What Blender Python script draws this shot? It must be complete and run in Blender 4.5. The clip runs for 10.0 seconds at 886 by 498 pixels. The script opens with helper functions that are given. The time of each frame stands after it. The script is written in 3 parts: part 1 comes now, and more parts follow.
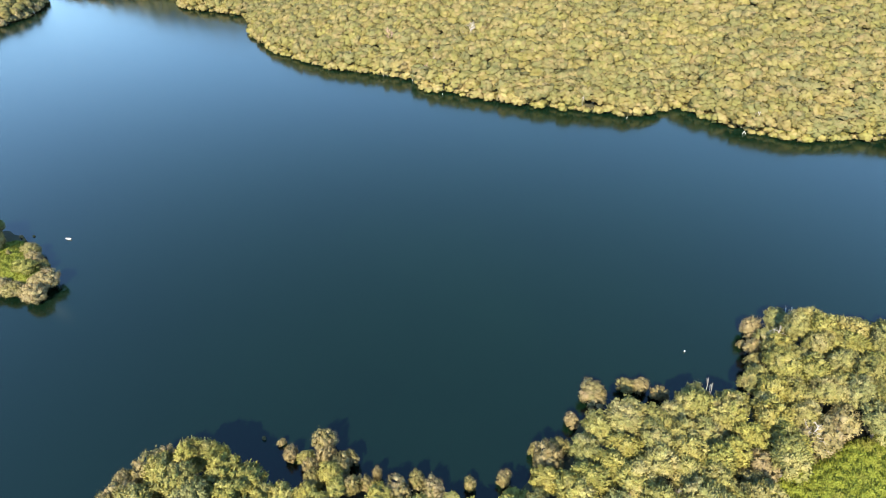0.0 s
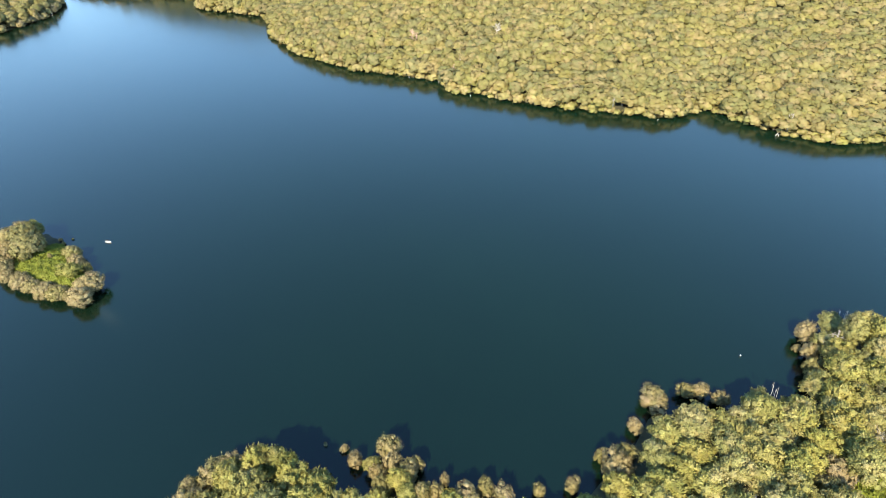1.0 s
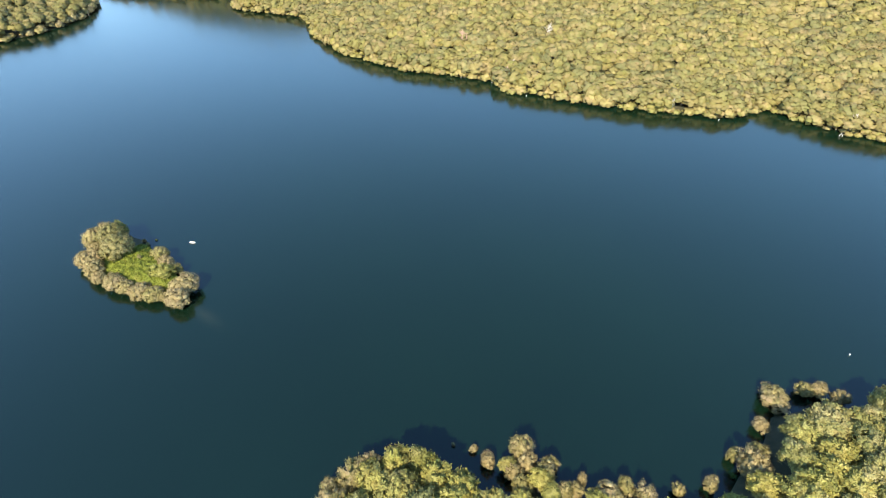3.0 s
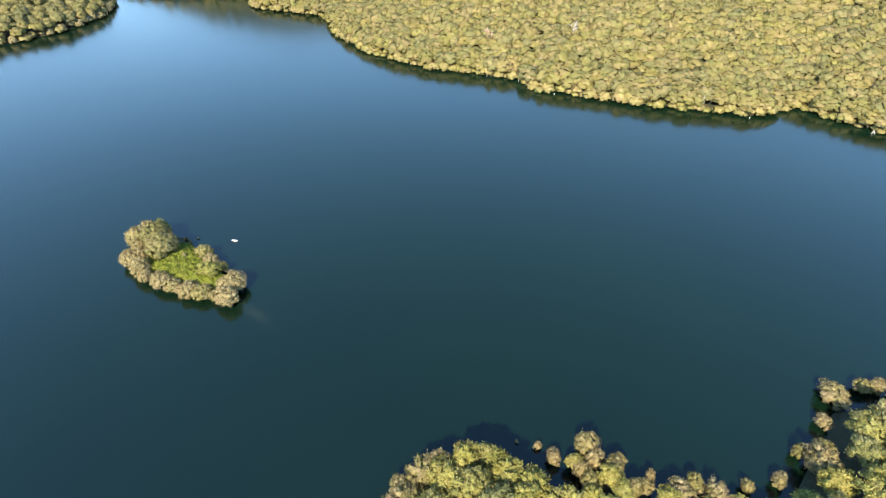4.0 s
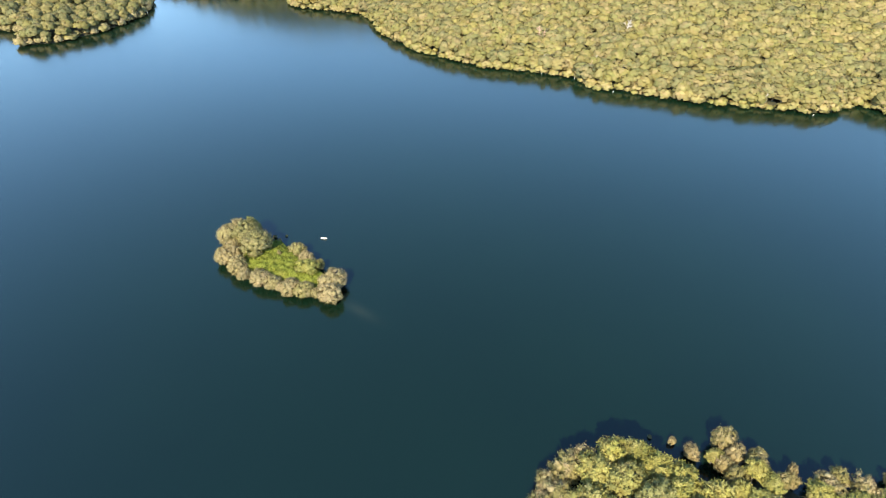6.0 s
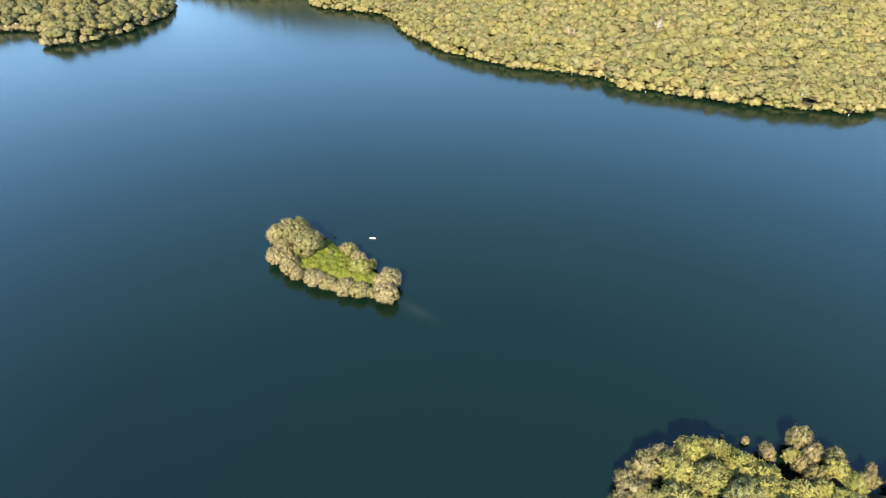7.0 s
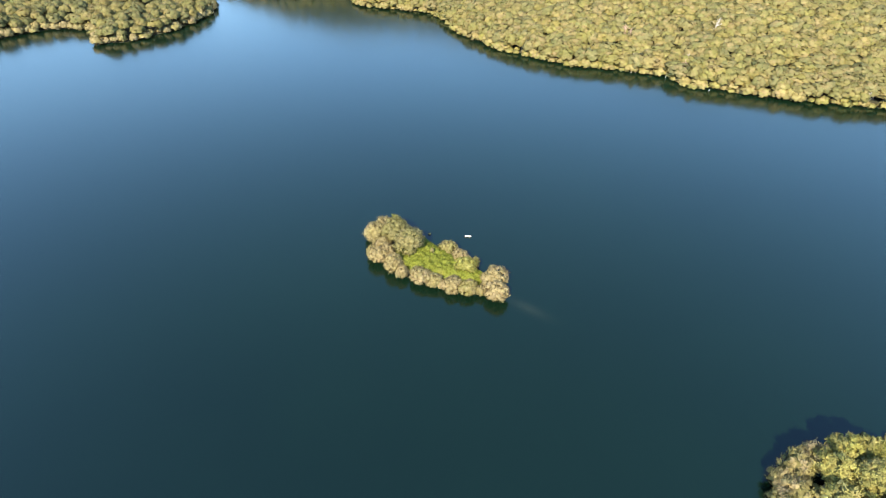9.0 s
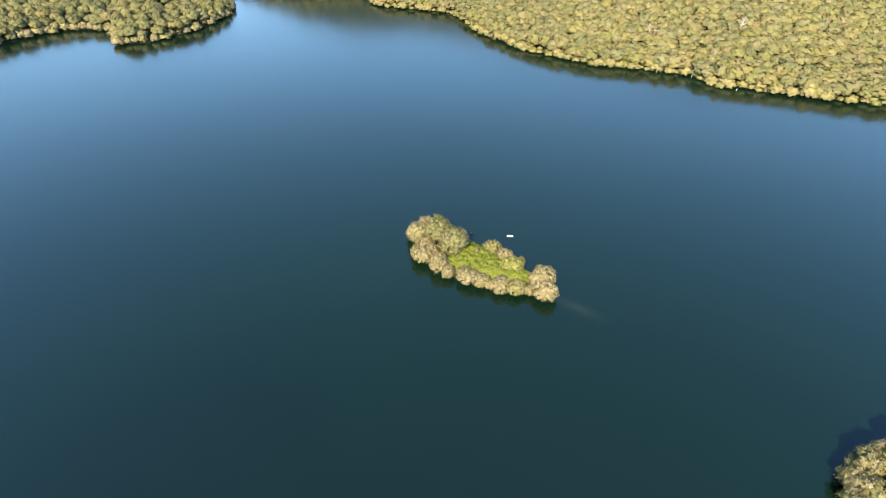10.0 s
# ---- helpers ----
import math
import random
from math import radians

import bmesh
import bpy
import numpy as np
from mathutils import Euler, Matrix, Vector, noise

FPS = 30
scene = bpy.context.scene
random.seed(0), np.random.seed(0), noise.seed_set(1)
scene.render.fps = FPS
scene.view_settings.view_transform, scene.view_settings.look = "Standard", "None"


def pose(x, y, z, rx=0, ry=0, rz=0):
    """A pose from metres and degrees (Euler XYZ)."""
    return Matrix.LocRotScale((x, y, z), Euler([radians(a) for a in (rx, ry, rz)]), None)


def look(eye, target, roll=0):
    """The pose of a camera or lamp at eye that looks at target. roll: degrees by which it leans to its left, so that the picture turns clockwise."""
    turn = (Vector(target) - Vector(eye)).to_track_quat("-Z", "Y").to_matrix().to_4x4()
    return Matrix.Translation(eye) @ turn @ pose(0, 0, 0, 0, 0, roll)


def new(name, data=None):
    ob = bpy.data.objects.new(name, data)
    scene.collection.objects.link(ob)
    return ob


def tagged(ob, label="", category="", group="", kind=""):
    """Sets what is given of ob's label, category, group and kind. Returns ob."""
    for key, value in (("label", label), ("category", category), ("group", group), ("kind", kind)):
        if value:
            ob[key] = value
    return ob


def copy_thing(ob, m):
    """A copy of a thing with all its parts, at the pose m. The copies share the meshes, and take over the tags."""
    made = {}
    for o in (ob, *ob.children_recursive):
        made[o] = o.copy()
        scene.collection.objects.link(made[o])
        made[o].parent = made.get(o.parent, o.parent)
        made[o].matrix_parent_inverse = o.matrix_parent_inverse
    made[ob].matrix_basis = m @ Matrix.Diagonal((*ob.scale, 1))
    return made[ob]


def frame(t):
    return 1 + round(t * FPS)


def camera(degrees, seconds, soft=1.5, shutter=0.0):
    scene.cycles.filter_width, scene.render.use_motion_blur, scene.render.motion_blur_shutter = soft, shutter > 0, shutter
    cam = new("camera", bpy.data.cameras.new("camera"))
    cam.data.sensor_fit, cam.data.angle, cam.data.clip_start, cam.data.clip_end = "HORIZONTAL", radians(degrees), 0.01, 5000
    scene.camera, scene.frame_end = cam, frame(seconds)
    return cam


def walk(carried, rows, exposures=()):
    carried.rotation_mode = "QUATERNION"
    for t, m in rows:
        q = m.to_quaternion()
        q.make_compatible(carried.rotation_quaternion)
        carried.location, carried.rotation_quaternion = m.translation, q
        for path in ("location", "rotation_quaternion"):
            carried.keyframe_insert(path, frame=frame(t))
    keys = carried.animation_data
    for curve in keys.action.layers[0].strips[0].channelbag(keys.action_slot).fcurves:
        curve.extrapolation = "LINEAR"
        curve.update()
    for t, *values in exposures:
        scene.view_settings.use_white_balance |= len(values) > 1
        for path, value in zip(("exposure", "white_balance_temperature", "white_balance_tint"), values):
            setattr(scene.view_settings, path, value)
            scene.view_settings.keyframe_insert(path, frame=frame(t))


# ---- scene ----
cam = camera(76.5, 10.0, 0.75)
PATH = [
    (0, (0.824, 0.182, 119.15), (0.796, 1.755, 117.915), -1.1),
    (0.5, (-6.799, 0.957, 119.311), (-6.825, 2.53, 118.076), -1.1),
    (1, (-14.579, 1.423, 119.539), (-14.602, 2.997, 118.305), -1.0),
    (1.5, (-22.441, 1.448, 119.809), (-22.462, 3.022, 118.576), -1.0),
    (2, (-30.282, 1.379, 119.958), (-30.298, 2.954, 118.726), -1.0),
    (2.5, (-38.04, 1.356, 119.962), (-38.054, 2.931, 118.73), -0.9),
    (4, (-60.993, 1.047, 119.592), (-61.003, 2.621, 118.357), -0.9),
    (4.5, (-68.674, 0.884, 119.561), (-68.682, 2.457, 118.326), -0.9),
    (5, (-76.512, 0.691, 119.545), (-76.519, 2.263, 118.309), -0.9),
    (5.5, (-84.736, 0.59, 119.541), (-84.741, 2.161, 118.305), -0.9),
    (7, (-110.618, 0.765, 119.505), (-110.62, 2.338, 118.27), -0.9),
    (7.5, (-119.52, 0.887, 119.434), (-119.521, 2.46, 118.199), -0.8),
    (8, (-128.329, 0.848, 119.339), (-128.328, 2.422, 118.105), -0.8),
    (8.5, (-136.739, 0.835, 119.235), (-136.738, 2.41, 118.002), -0.9),
    (9, (-144.676, 0.894, 119.127), (-144.674, 2.467, 117.892), -0.8),
    (9.5, (-152.294, 1.137, 119.032), (-152.29, 2.709, 117.796), -0.8),
    (10, (-159.749, 1.438, 118.978), (-159.744, 3.011, 117.743), -0.9),
]
walk(cam, [(t, look(eye, target, roll)) for t, eye, target, roll in PATH])

# ---- light ----
SUN_HEIGHT, SUN_TURN = 40.0, 198.0
world = bpy.data.worlds.new("sky")
scene.world = world
world.use_nodes = True
wn = world.node_tree
sky = wn.nodes.new("ShaderNodeTexSky")
sky.sky_type, sky.sun_disc = "NISHITA", False
sky.sun_elevation, sky.sun_rotation = radians(SUN_HEIGHT), radians(SUN_TURN)
sky.air_density, sky.dust_density, sky.ozone_density = 1.2, 0.05, 3.0
clear_air = wn.nodes.new("ShaderNodeHueSaturation")
clear_air.inputs["Saturation"].default_value = 1.14
wn.links.new(sky.outputs[0], clear_air.inputs["Color"])
wn.links.new(clear_air.outputs[0], wn.nodes["Background"].inputs[0])
wn.nodes["Background"].inputs[1].default_value = 0.15
sun = new("sun", bpy.data.lights.new("sun", "SUN"))
sun.data.energy, sun.data.angle, sun.data.color = 3.9, radians(0.8), (1.0, 0.865, 0.67)
away = Vector((-math.sin(radians(SUN_TURN)), -math.cos(radians(SUN_TURN)), -math.tan(radians(SUN_HEIGHT))))
sun.matrix_world = look((0, -200, 300), Vector((0, -200, 300)) + away)
scene.view_settings.exposure = 2.25


# ---- materials ----
def material(name, rough=0.8, spec=0.3):
    m = bpy.data.materials.new(name)
    m.use_nodes = True
    t = m.node_tree
    p = t.nodes["Principled BSDF"]
    p.inputs["Roughness"].default_value = rough
    p.inputs["Specular IOR Level"].default_value = spec
    return m, t, p


def ramp(t, stops):
    r = t.nodes.new("ShaderNodeValToRGB")
    e = r.color_ramp.elements
    while len(e) < len(stops):
        e.new(0.5)
    for k, (at, c) in enumerate(stops):
        e[k].position, e[k].color = at, (*c, 1)
    return r


def math_node(t, op, a, b):
    n = t.nodes.new("ShaderNodeMath")
    n.operation = op
    for k, v in enumerate((a, b)):
        if isinstance(v, (int, float)):
            n.inputs[k].default_value = v
        else:
            t.links.new(v, n.inputs[k])
    return n.outputs[0]


def mapped(t, source, lo, hi):
    n = t.nodes.new("ShaderNodeMapRange")
    n.inputs["To Min"].default_value, n.inputs["To Max"].default_value = lo, hi
    t.links.new(source, n.inputs["Value"])
    return n.outputs[0]


def noise_node(t, scale, detail=3.0, rough=0.55, space="Object"):
    n = t.nodes.new("ShaderNodeTexNoise")
    n.inputs["Scale"].default_value, n.inputs["Detail"].default_value = scale, detail
    n.inputs["Roughness"].default_value = rough
    if space == "World":
        t.links.new(t.nodes.new("ShaderNodeNewGeometry").outputs["Position"], n.inputs["Vector"])
    else:
        t.links.new(t.nodes.new("ShaderNodeTexCoord").outputs["Object"], n.inputs["Vector"])
    return n.outputs["Fac"]


def leaves(name, palette, patch, through_light=0.25, spread=0.14, clumps=0.14, fine=2.6, grain=0.12):
    """Foliage: a tone for each tree from the palette, a shift for each clump and each spray, dry patches."""
    m, t, p = material(name, 0.68, 0.12)
    tone = t.nodes.new("ShaderNodeAttribute")
    tone.attribute_name = "tree_tone"
    whole = math_node(t, "FRACT", math_node(t, "ADD", t.nodes.new("ShaderNodeObjectInfo").outputs["Random"], tone.outputs["Fac"]), 0.0)
    n = len(palette)
    r = ramp(t, [((k + 0.5) / n, c) for k, c in enumerate(palette)])
    t.links.new(whole, r.inputs[0])
    clump = t.nodes.new("ShaderNodeAttribute")
    clump.attribute_name = "clump_tone"
    dry = t.nodes.new("ShaderNodeMix")
    dry.data_type = "RGBA"
    t.links.new(r.outputs[0], dry.inputs["A"])
    dry.inputs["B"].default_value = (*patch, 1)
    spots = t.nodes.new("ShaderNodeMapRange")
    t.links.new(math_node(t, "ADD", noise_node(t, 0.16, 2.0, 0.6, "World"), math_node(t, "MULTIPLY", clump.outputs["Fac"], 0.16)), spots.inputs["Value"])
    spots.inputs["From Min"].default_value, spots.inputs["From Max"].default_value = 0.56, 0.78
    spots.inputs["To Max"].default_value = 0.8
    t.links.new(spots.outputs[0], dry.inputs["Factor"])
    island = t.nodes.new("ShaderNodeNewGeometry").outputs["Random Per Island"]
    hsv = t.nodes.new("ShaderNodeHueSaturation")
    t.links.new(dry.outputs["Result"], hsv.inputs["Color"])
    value = math_node(t, "MULTIPLY", mapped(t, island, 1 - spread, 1 + spread), mapped(t, clump.outputs["Fac"], 1 - clumps, 1 + clumps))
    for scale, swing in ((0.022, 0.2), (fine, grain)):
        value = math_node(t, "MULTIPLY", value, mapped(t, noise_node(t, scale, 2.0, 0.55, "World"), 1 - swing, 1 + swing))
    t.links.new(value, hsv.inputs["Value"])
    t.links.new(mapped(t, math_node(t, "FRACT", math_node(t, "MULTIPLY", island, 7.3), 0.0), 0.488, 0.51), hsv.inputs["Hue"])
    t.links.new(hsv.outputs[0], p.inputs["Base Color"])
    see = t.nodes.new("ShaderNodeBsdfTranslucent")
    t.links.new(hsv.outputs[0], see.inputs["Color"])
    mix = t.nodes.new("ShaderNodeMixShader")
    mix.inputs[0].default_value = through_light
    t.links.new(p.outputs[0], mix.inputs[1])
    t.links.new(see.outputs[0], mix.inputs[2])
    t.links.new(mix.outputs[0], t.nodes["Material Output"].inputs["Surface"])
    return m


def mottled(name, dark, light, scale, rough=0.85, bump=0.3, space="Object"):
    m, t, p = material(name, rough)
    f = noise_node(t, scale, 6.0, 0.65, space)
    r = ramp(t, [(0.3, dark), (0.7, light)])
    t.links.new(f, r.inputs[0])
    t.links.new(r.outputs[0], p.inputs["Base Color"])
    b = t.nodes.new("ShaderNodeBump")
    b.inputs["Strength"].default_value = bump
    t.links.new(noise_node(t, scale * 4, 4.0, 0.6, space), b.inputs["Height"])
    t.links.new(b.outputs[0], p.inputs["Normal"])
    return m


LEAF_OAK = leaves("oak_leaves", [(0.155, 0.146, 0.042), (0.194, 0.174, 0.049), (0.153, 0.152, 0.054), (0.182, 0.172, 0.043), (0.204, 0.176, 0.054)], (0.209, 0.180, 0.077), 0.2, 0.25, 0.24)
# greyer and flatter than the near oaks: distance haze put into the colour
LEAF_HILL_HAZED = leaves("hazed_hillside_leaves", [(0.127, 0.122, 0.045), (0.168, 0.146, 0.042), (0.141, 0.128, 0.045), (0.161, 0.145, 0.043), (0.125, 0.122, 0.048), (0.154, 0.140, 0.042), (0.172, 0.142, 0.049), (0.138, 0.125, 0.049), (0.166, 0.140, 0.042), (0.131, 0.122, 0.049)], (0.189, 0.148, 0.065), 0.3, 0.13, 0.13, 0.6, 0.14)
LEAF_SHORE = leaves("shoreline_leaves", [(0.186, 0.158, 0.055), (0.173, 0.155, 0.041), (0.199, 0.158, 0.062), (0.161, 0.150, 0.045)], (0.208, 0.159, 0.072), 0.27, 0.09, 0.1, 0.6, 0.14)
LEAF_SPIT = leaves("spit_leaves", [(0.106, 0.104, 0.038), (0.146, 0.129, 0.040), (0.096, 0.097, 0.040), (0.151, 0.127, 0.042)], (0.161, 0.129, 0.053), 0.3, 0.1, 0.13, 0.6, 0.14)
LEAF_WILLOW = leaves("willow_leaves", [(0.177, 0.143, 0.063), (0.161, 0.139, 0.050), (0.196, 0.154, 0.073), (0.150, 0.132, 0.046)], (0.212, 0.166, 0.088), 0.22, 0.22, 0.2)
LEAF_ALDER = leaves("alder_leaves", [(0.175, 0.166, 0.038), (0.196, 0.176, 0.043), (0.158, 0.154, 0.038)], (0.200, 0.176, 0.060), 0.2, 0.25, 0.24)
LEAF_ISLE = leaves("grey_olive_leaves", [(0.114, 0.109, 0.036), (0.126, 0.115, 0.041)], (0.146, 0.126, 0.054), 0.2, 0.22, 0.2)
LEAF_BRAMBLE = leaves("bramble_leaves", [(0.152, 0.172, 0.022), (0.168, 0.180, 0.026), (0.132, 0.152, 0.021)], (0.184, 0.172, 0.040), 0.22, 0.12, 0.1, 1.2, 0.2)
BARK = mottled("bark", (0.06, 0.05, 0.04), (0.16, 0.14, 0.11), 3.0)
DEADWOOD = mottled("bleached_wood", (0.20, 0.18, 0.15), (0.40, 0.365, 0.31), 5.0)
SOIL = mottled("leaf_litter", (0.012, 0.014, 0.006), (0.045, 0.04, 0.018), 0.25, 0.95, 0.5, "World")

water_mat, t, p = material("lake_water", 0.16, 0.56)
p.inputs["IOR"].default_value = 1.333
p.inputs["Diffuse Roughness"].default_value = 1.0
body = ramp(t, [(0.3, (0.0011, 0.0045, 0.0021)), (0.75, (0.0015, 0.0060, 0.0028))])
t.links.new(noise_node(t, 0.012, 4.0, 0.6, "World"), body.inputs[0])
# a pale silt shoal trails off the end of the island
place = t.nodes.new("ShaderNodeMapping")
place.vector_type = "TEXTURE"
place.inputs["Location"].default_value, place.inputs["Rotation"].default_value, place.inputs["Scale"].default_value = (-119, 123, 0), (0, 0, radians(-38)), (13, 4, 50)
t.links.new(t.nodes.new("ShaderNodeNewGeometry").outputs["Position"], place.inputs["Vector"])
shoal = t.nodes.new("ShaderNodeTexGradient")
shoal.gradient_type = "QUADRATIC_SPHERE"
t.links.new(place.outputs[0], shoal.inputs[0])
silt = t.nodes.new("ShaderNodeMix")
silt.data_type = "RGBA"
t.links.new(math_node(t, "MULTIPLY", shoal.outputs["Fac"], 0.6), silt.inputs["Factor"])
t.links.new(body.outputs[0], silt.inputs["A"])
silt.inputs["B"].default_value = (0.0085, 0.0125, 0.007, 1)
t.links.new(silt.outputs["Result"], p.inputs["Base Color"])
ripple = t.nodes.new("ShaderNodeBump")
ripple.inputs["Strength"].default_value, ripple.inputs["Distance"].default_value = 0.3, 0.05
t.links.new(noise_node(t, 1.1, 4.0, 0.6, "World"), ripple.inputs["Height"])
t.links.new(ripple.outputs[0], p.inputs["Normal"])


# ---- building helpers ----
def part(name, mesh, mat, parent=None, label=""):
    """One mesh, from a bmesh or ready made, under its thing."""
    if isinstance(mesh, bmesh.types.BMesh):
        me = bpy.data.meshes.new(name)
        mesh.to_mesh(me)
        mesh.free()
        mesh = me
    if mat and not mesh.materials:
        mesh.materials.append(mat)
    ob = new(name, mesh)
    ob.parent = parent
    return tagged(ob, label) if label else ob


def mesh_of(name, verts, quads, tris=None, normals=None, clumps=None):
    me = bpy.data.meshes.new(name)
    tris = np.zeros((0, 3), int) if tris is None else tris
    loops = np.concatenate([quads.ravel(), tris.ravel()]).astype(np.int32)
    starts = np.concatenate([np.arange(len(quads)) * 4, len(quads) * 4 + np.arange(len(tris)) * 3]).astype(np.int32)
    me.vertices.add(len(verts))
    me.vertices.foreach_set("co", np.asarray(verts, np.float32).ravel())
    me.loops.add(len(loops))
    me.loops.foreach_set("vertex_index", loops)
    me.polygons.add(len(starts))
    me.polygons.foreach_set("loop_start", starts)
    me.update(calc_edges=True)
    if normals is not None:
        me.polygons.foreach_set("use_smooth", np.ones(len(starts), bool))
        me.normals_split_custom_set_from_vertices(np.asarray(normals, np.float32))
    if clumps is not None:
        me.attributes.new("clump_tone", "FLOAT", "POINT").data.foreach_set("value", np.asarray(clumps, np.float32))
    return me


def tube(bm, points, radii, sides=6):
    """A tapered limb along the points."""
    rings = []
    for k, (c, r) in enumerate(zip(points, radii)):
        c = Vector(c)
        along = (Vector(points[min(k + 1, len(points) - 1)]) - Vector(points[max(k - 1, 0)])).normalized()
        a = along.orthogonal().normalized()
        b = along.cross(a)
        rings.append([bm.verts.new(c + r * (math.cos(math.tau * i / sides) * a + math.sin(math.tau * i / sides) * b)) for i in range(sides)])
    for lo, hi in zip(rings, rings[1:]):
        for i in range(sides):
            bm.faces.new((lo[i], lo[(i + 1) % sides], hi[(i + 1) % sides], hi[i]))
    bm.faces.new(rings[-1])
    bm.faces.new(rings[0][::-1])


def unit(v):
    return v / np.maximum(np.linalg.norm(v, axis=-1, keepdims=True), 1e-6)


def ball(level):
    bm = bmesh.new()
    bmesh.ops.create_icosphere(bm, subdivisions=level, radius=1)
    v = np.array([x.co for x in bm.verts])
    f = np.array([[x.index for x in y.verts] for y in bm.faces])
    bm.free()
    return v, f


def lumpy_balls(level, many, rough):
    """Knobbly unit balls, as hearts for leaf clumps."""
    v, f = ball(level)
    made = []
    for k in range(many):
        swell = [1 + rough * noise.noise(Vector(x) * 1.9 + Vector((7 * k, 3, 5))) for x in v]
        made.append(v * np.array(swell)[:, None])
    return made, f


HEARTS, HEART_FACES = lumpy_balls(1, 8, 0.35)
DOME, DOME_FACES = ball(2)


def sprays_at(rng, P, N, size, blades, slim, upright, wild=0.95, facing=0.75):
    """Folded leafy sprays that fan out from the points P along the normals N."""
    P, N = np.repeat(P, blades, 0), np.repeat(N, blades, 0)
    along = unit(0.95 * unit(rng.normal(size=P.shape)) + 0.63 * wild * N + (0, 0, upright * wild))
    side = unit(np.cross(along, N + 0.42 * wild * rng.normal(size=P.shape)))
    side *= np.where((np.cross(side, along) * N).sum(1) < 0, -1.0, 1.0)[:, None]
    L = size * rng.uniform(0.55, 1.35, (len(P), 1))
    fold = unit(np.cross(side, along)) * L * 0.1
    V = np.stack([P - 0.15 * L * along, P + 0.4 * L * along + slim * L * side - fold, P + 0.95 * L * along, P + 0.4 * L * along - slim * L * side - fold], 1)
    bend = unit((1.5 - facing) * N + facing * unit(np.cross(side, along)) + 0.18 * rng.normal(size=N.shape))
    return V.reshape(-1, 3), np.repeat(bend, 4, 0)


def crown(rng, r, low, high, clumps, cover, size, clump=0.27, blades=2, slim=0.3, wild=0.8, upright=0.4, lumpy=0.22, hem=-0.35, shoots=0.0, heart=0.74, facing=0.75, soft=0.4):
    """Foliage of one tree: a dome of leafy clumps with gaps between, each a knobbly heart under a cover of folded sprays.
    Gives verts, quads, tris, limb ends, normals and clump tones."""
    mid = low + 0.42 * (high - low)
    k = np.arange(clumps) + 0.5
    z = 1 - (1 - hem) * k / clumps + rng.normal(0, 0.05, clumps)
    a = k * 2.39996 + rng.normal(0, 0.22, clumps)
    z = np.clip(z, -1, 1)
    ring = np.sqrt(1 - z * z)
    D = np.stack([ring * np.cos(a), ring * np.sin(a), z], 1)
    tall = np.where(z > 0, high - mid, mid - low)
    shape = np.stack([np.full(clumps, r), np.full(clumps, r), tall], 1)
    side = 1 + lumpy * 0.6 * np.sin(2 * a + rng.uniform(0, 6)) * ring
    reach = side * (1 - lumpy * rng.random(clumps)) * (1 - 0.62 * clump)
    C = D * reach[:, None] * shape + (0, 0, mid)
    R = r * clump * rng.uniform(0.72, 1.3, clumps)
    hull = unit(D / shape)
    V, T, N, tone, n = [], [], [], [], 0
    pick = rng.integers(len(HEARTS), size=clumps)
    spin = rng.uniform(0, math.tau, clumps)
    tones = rng.random(clumps)
    for c in range(clumps):
        co, si = math.cos(spin[c]), math.sin(spin[c])
        v = HEARTS[pick[c]] @ np.array([[co, si, 0], [-si, co, 0], [0, 0, 0.86]])
        out = unit(v)
        f = HEART_FACES[(out[HEART_FACES].mean(1) @ hull[c]) > -0.1]
        V.append(C[c] + heart * R[c] * v), T.append(f + n), N.append(unit((1 - soft) * out + soft * hull[c]))
        tone.append(np.full(len(v), tones[c]))
        n += len(v)
    inner = DOME * 0.62 * r
    inner[:, 2] *= np.where(DOME[:, 2] > 0, high - mid, mid - low) / r
    V.append(inner + (0, 0, mid))
    T.append(DOME_FACES[DOME[DOME_FACES].mean(1)[:, 2] > hem - 0.25] + n)
    # low tone for the inner dome: shade in the gaps put into colour
    N.append(DOME), tone.append(np.full(len(DOME), 0.2))
    n += len(DOME)
    own = np.repeat(np.arange(clumps), cover)
    d = unit(unit(rng.normal(size=(len(own), 3))) + 0.6 * hull[own] + (0, 0, 0.3))
    P = C[own] + R[own][:, None] * d * (1, 1, 0.86) * rng.uniform(0.62, 1.1, (len(own), 1))
    if shoots:
        P += (rng.random((len(own), 1)) < 0.12) * rng.uniform(0.3, 1.0, (len(own), 1)) * shoots * unit(d + (0, 0, 1.0))
    W, bends = sprays_at(rng, P, unit((1 - soft) * d + soft * hull[own]), size, blades, slim, upright, wild, facing)
    quads = np.arange(len(W)).reshape(-1, 4) + n
    V.append(W), N.append(bends), tone.append(np.repeat(tones[own], 4 * blades))
    ends = np.array([(0.5 * r * math.cos(b), 0.5 * r * math.sin(b), mid + 0.3 * (high - mid)) for b in rng.uniform(0, math.tau, 5)])
    return np.concatenate(V), quads, np.concatenate(T), ends, np.concatenate(N), np.concatenate(tone)


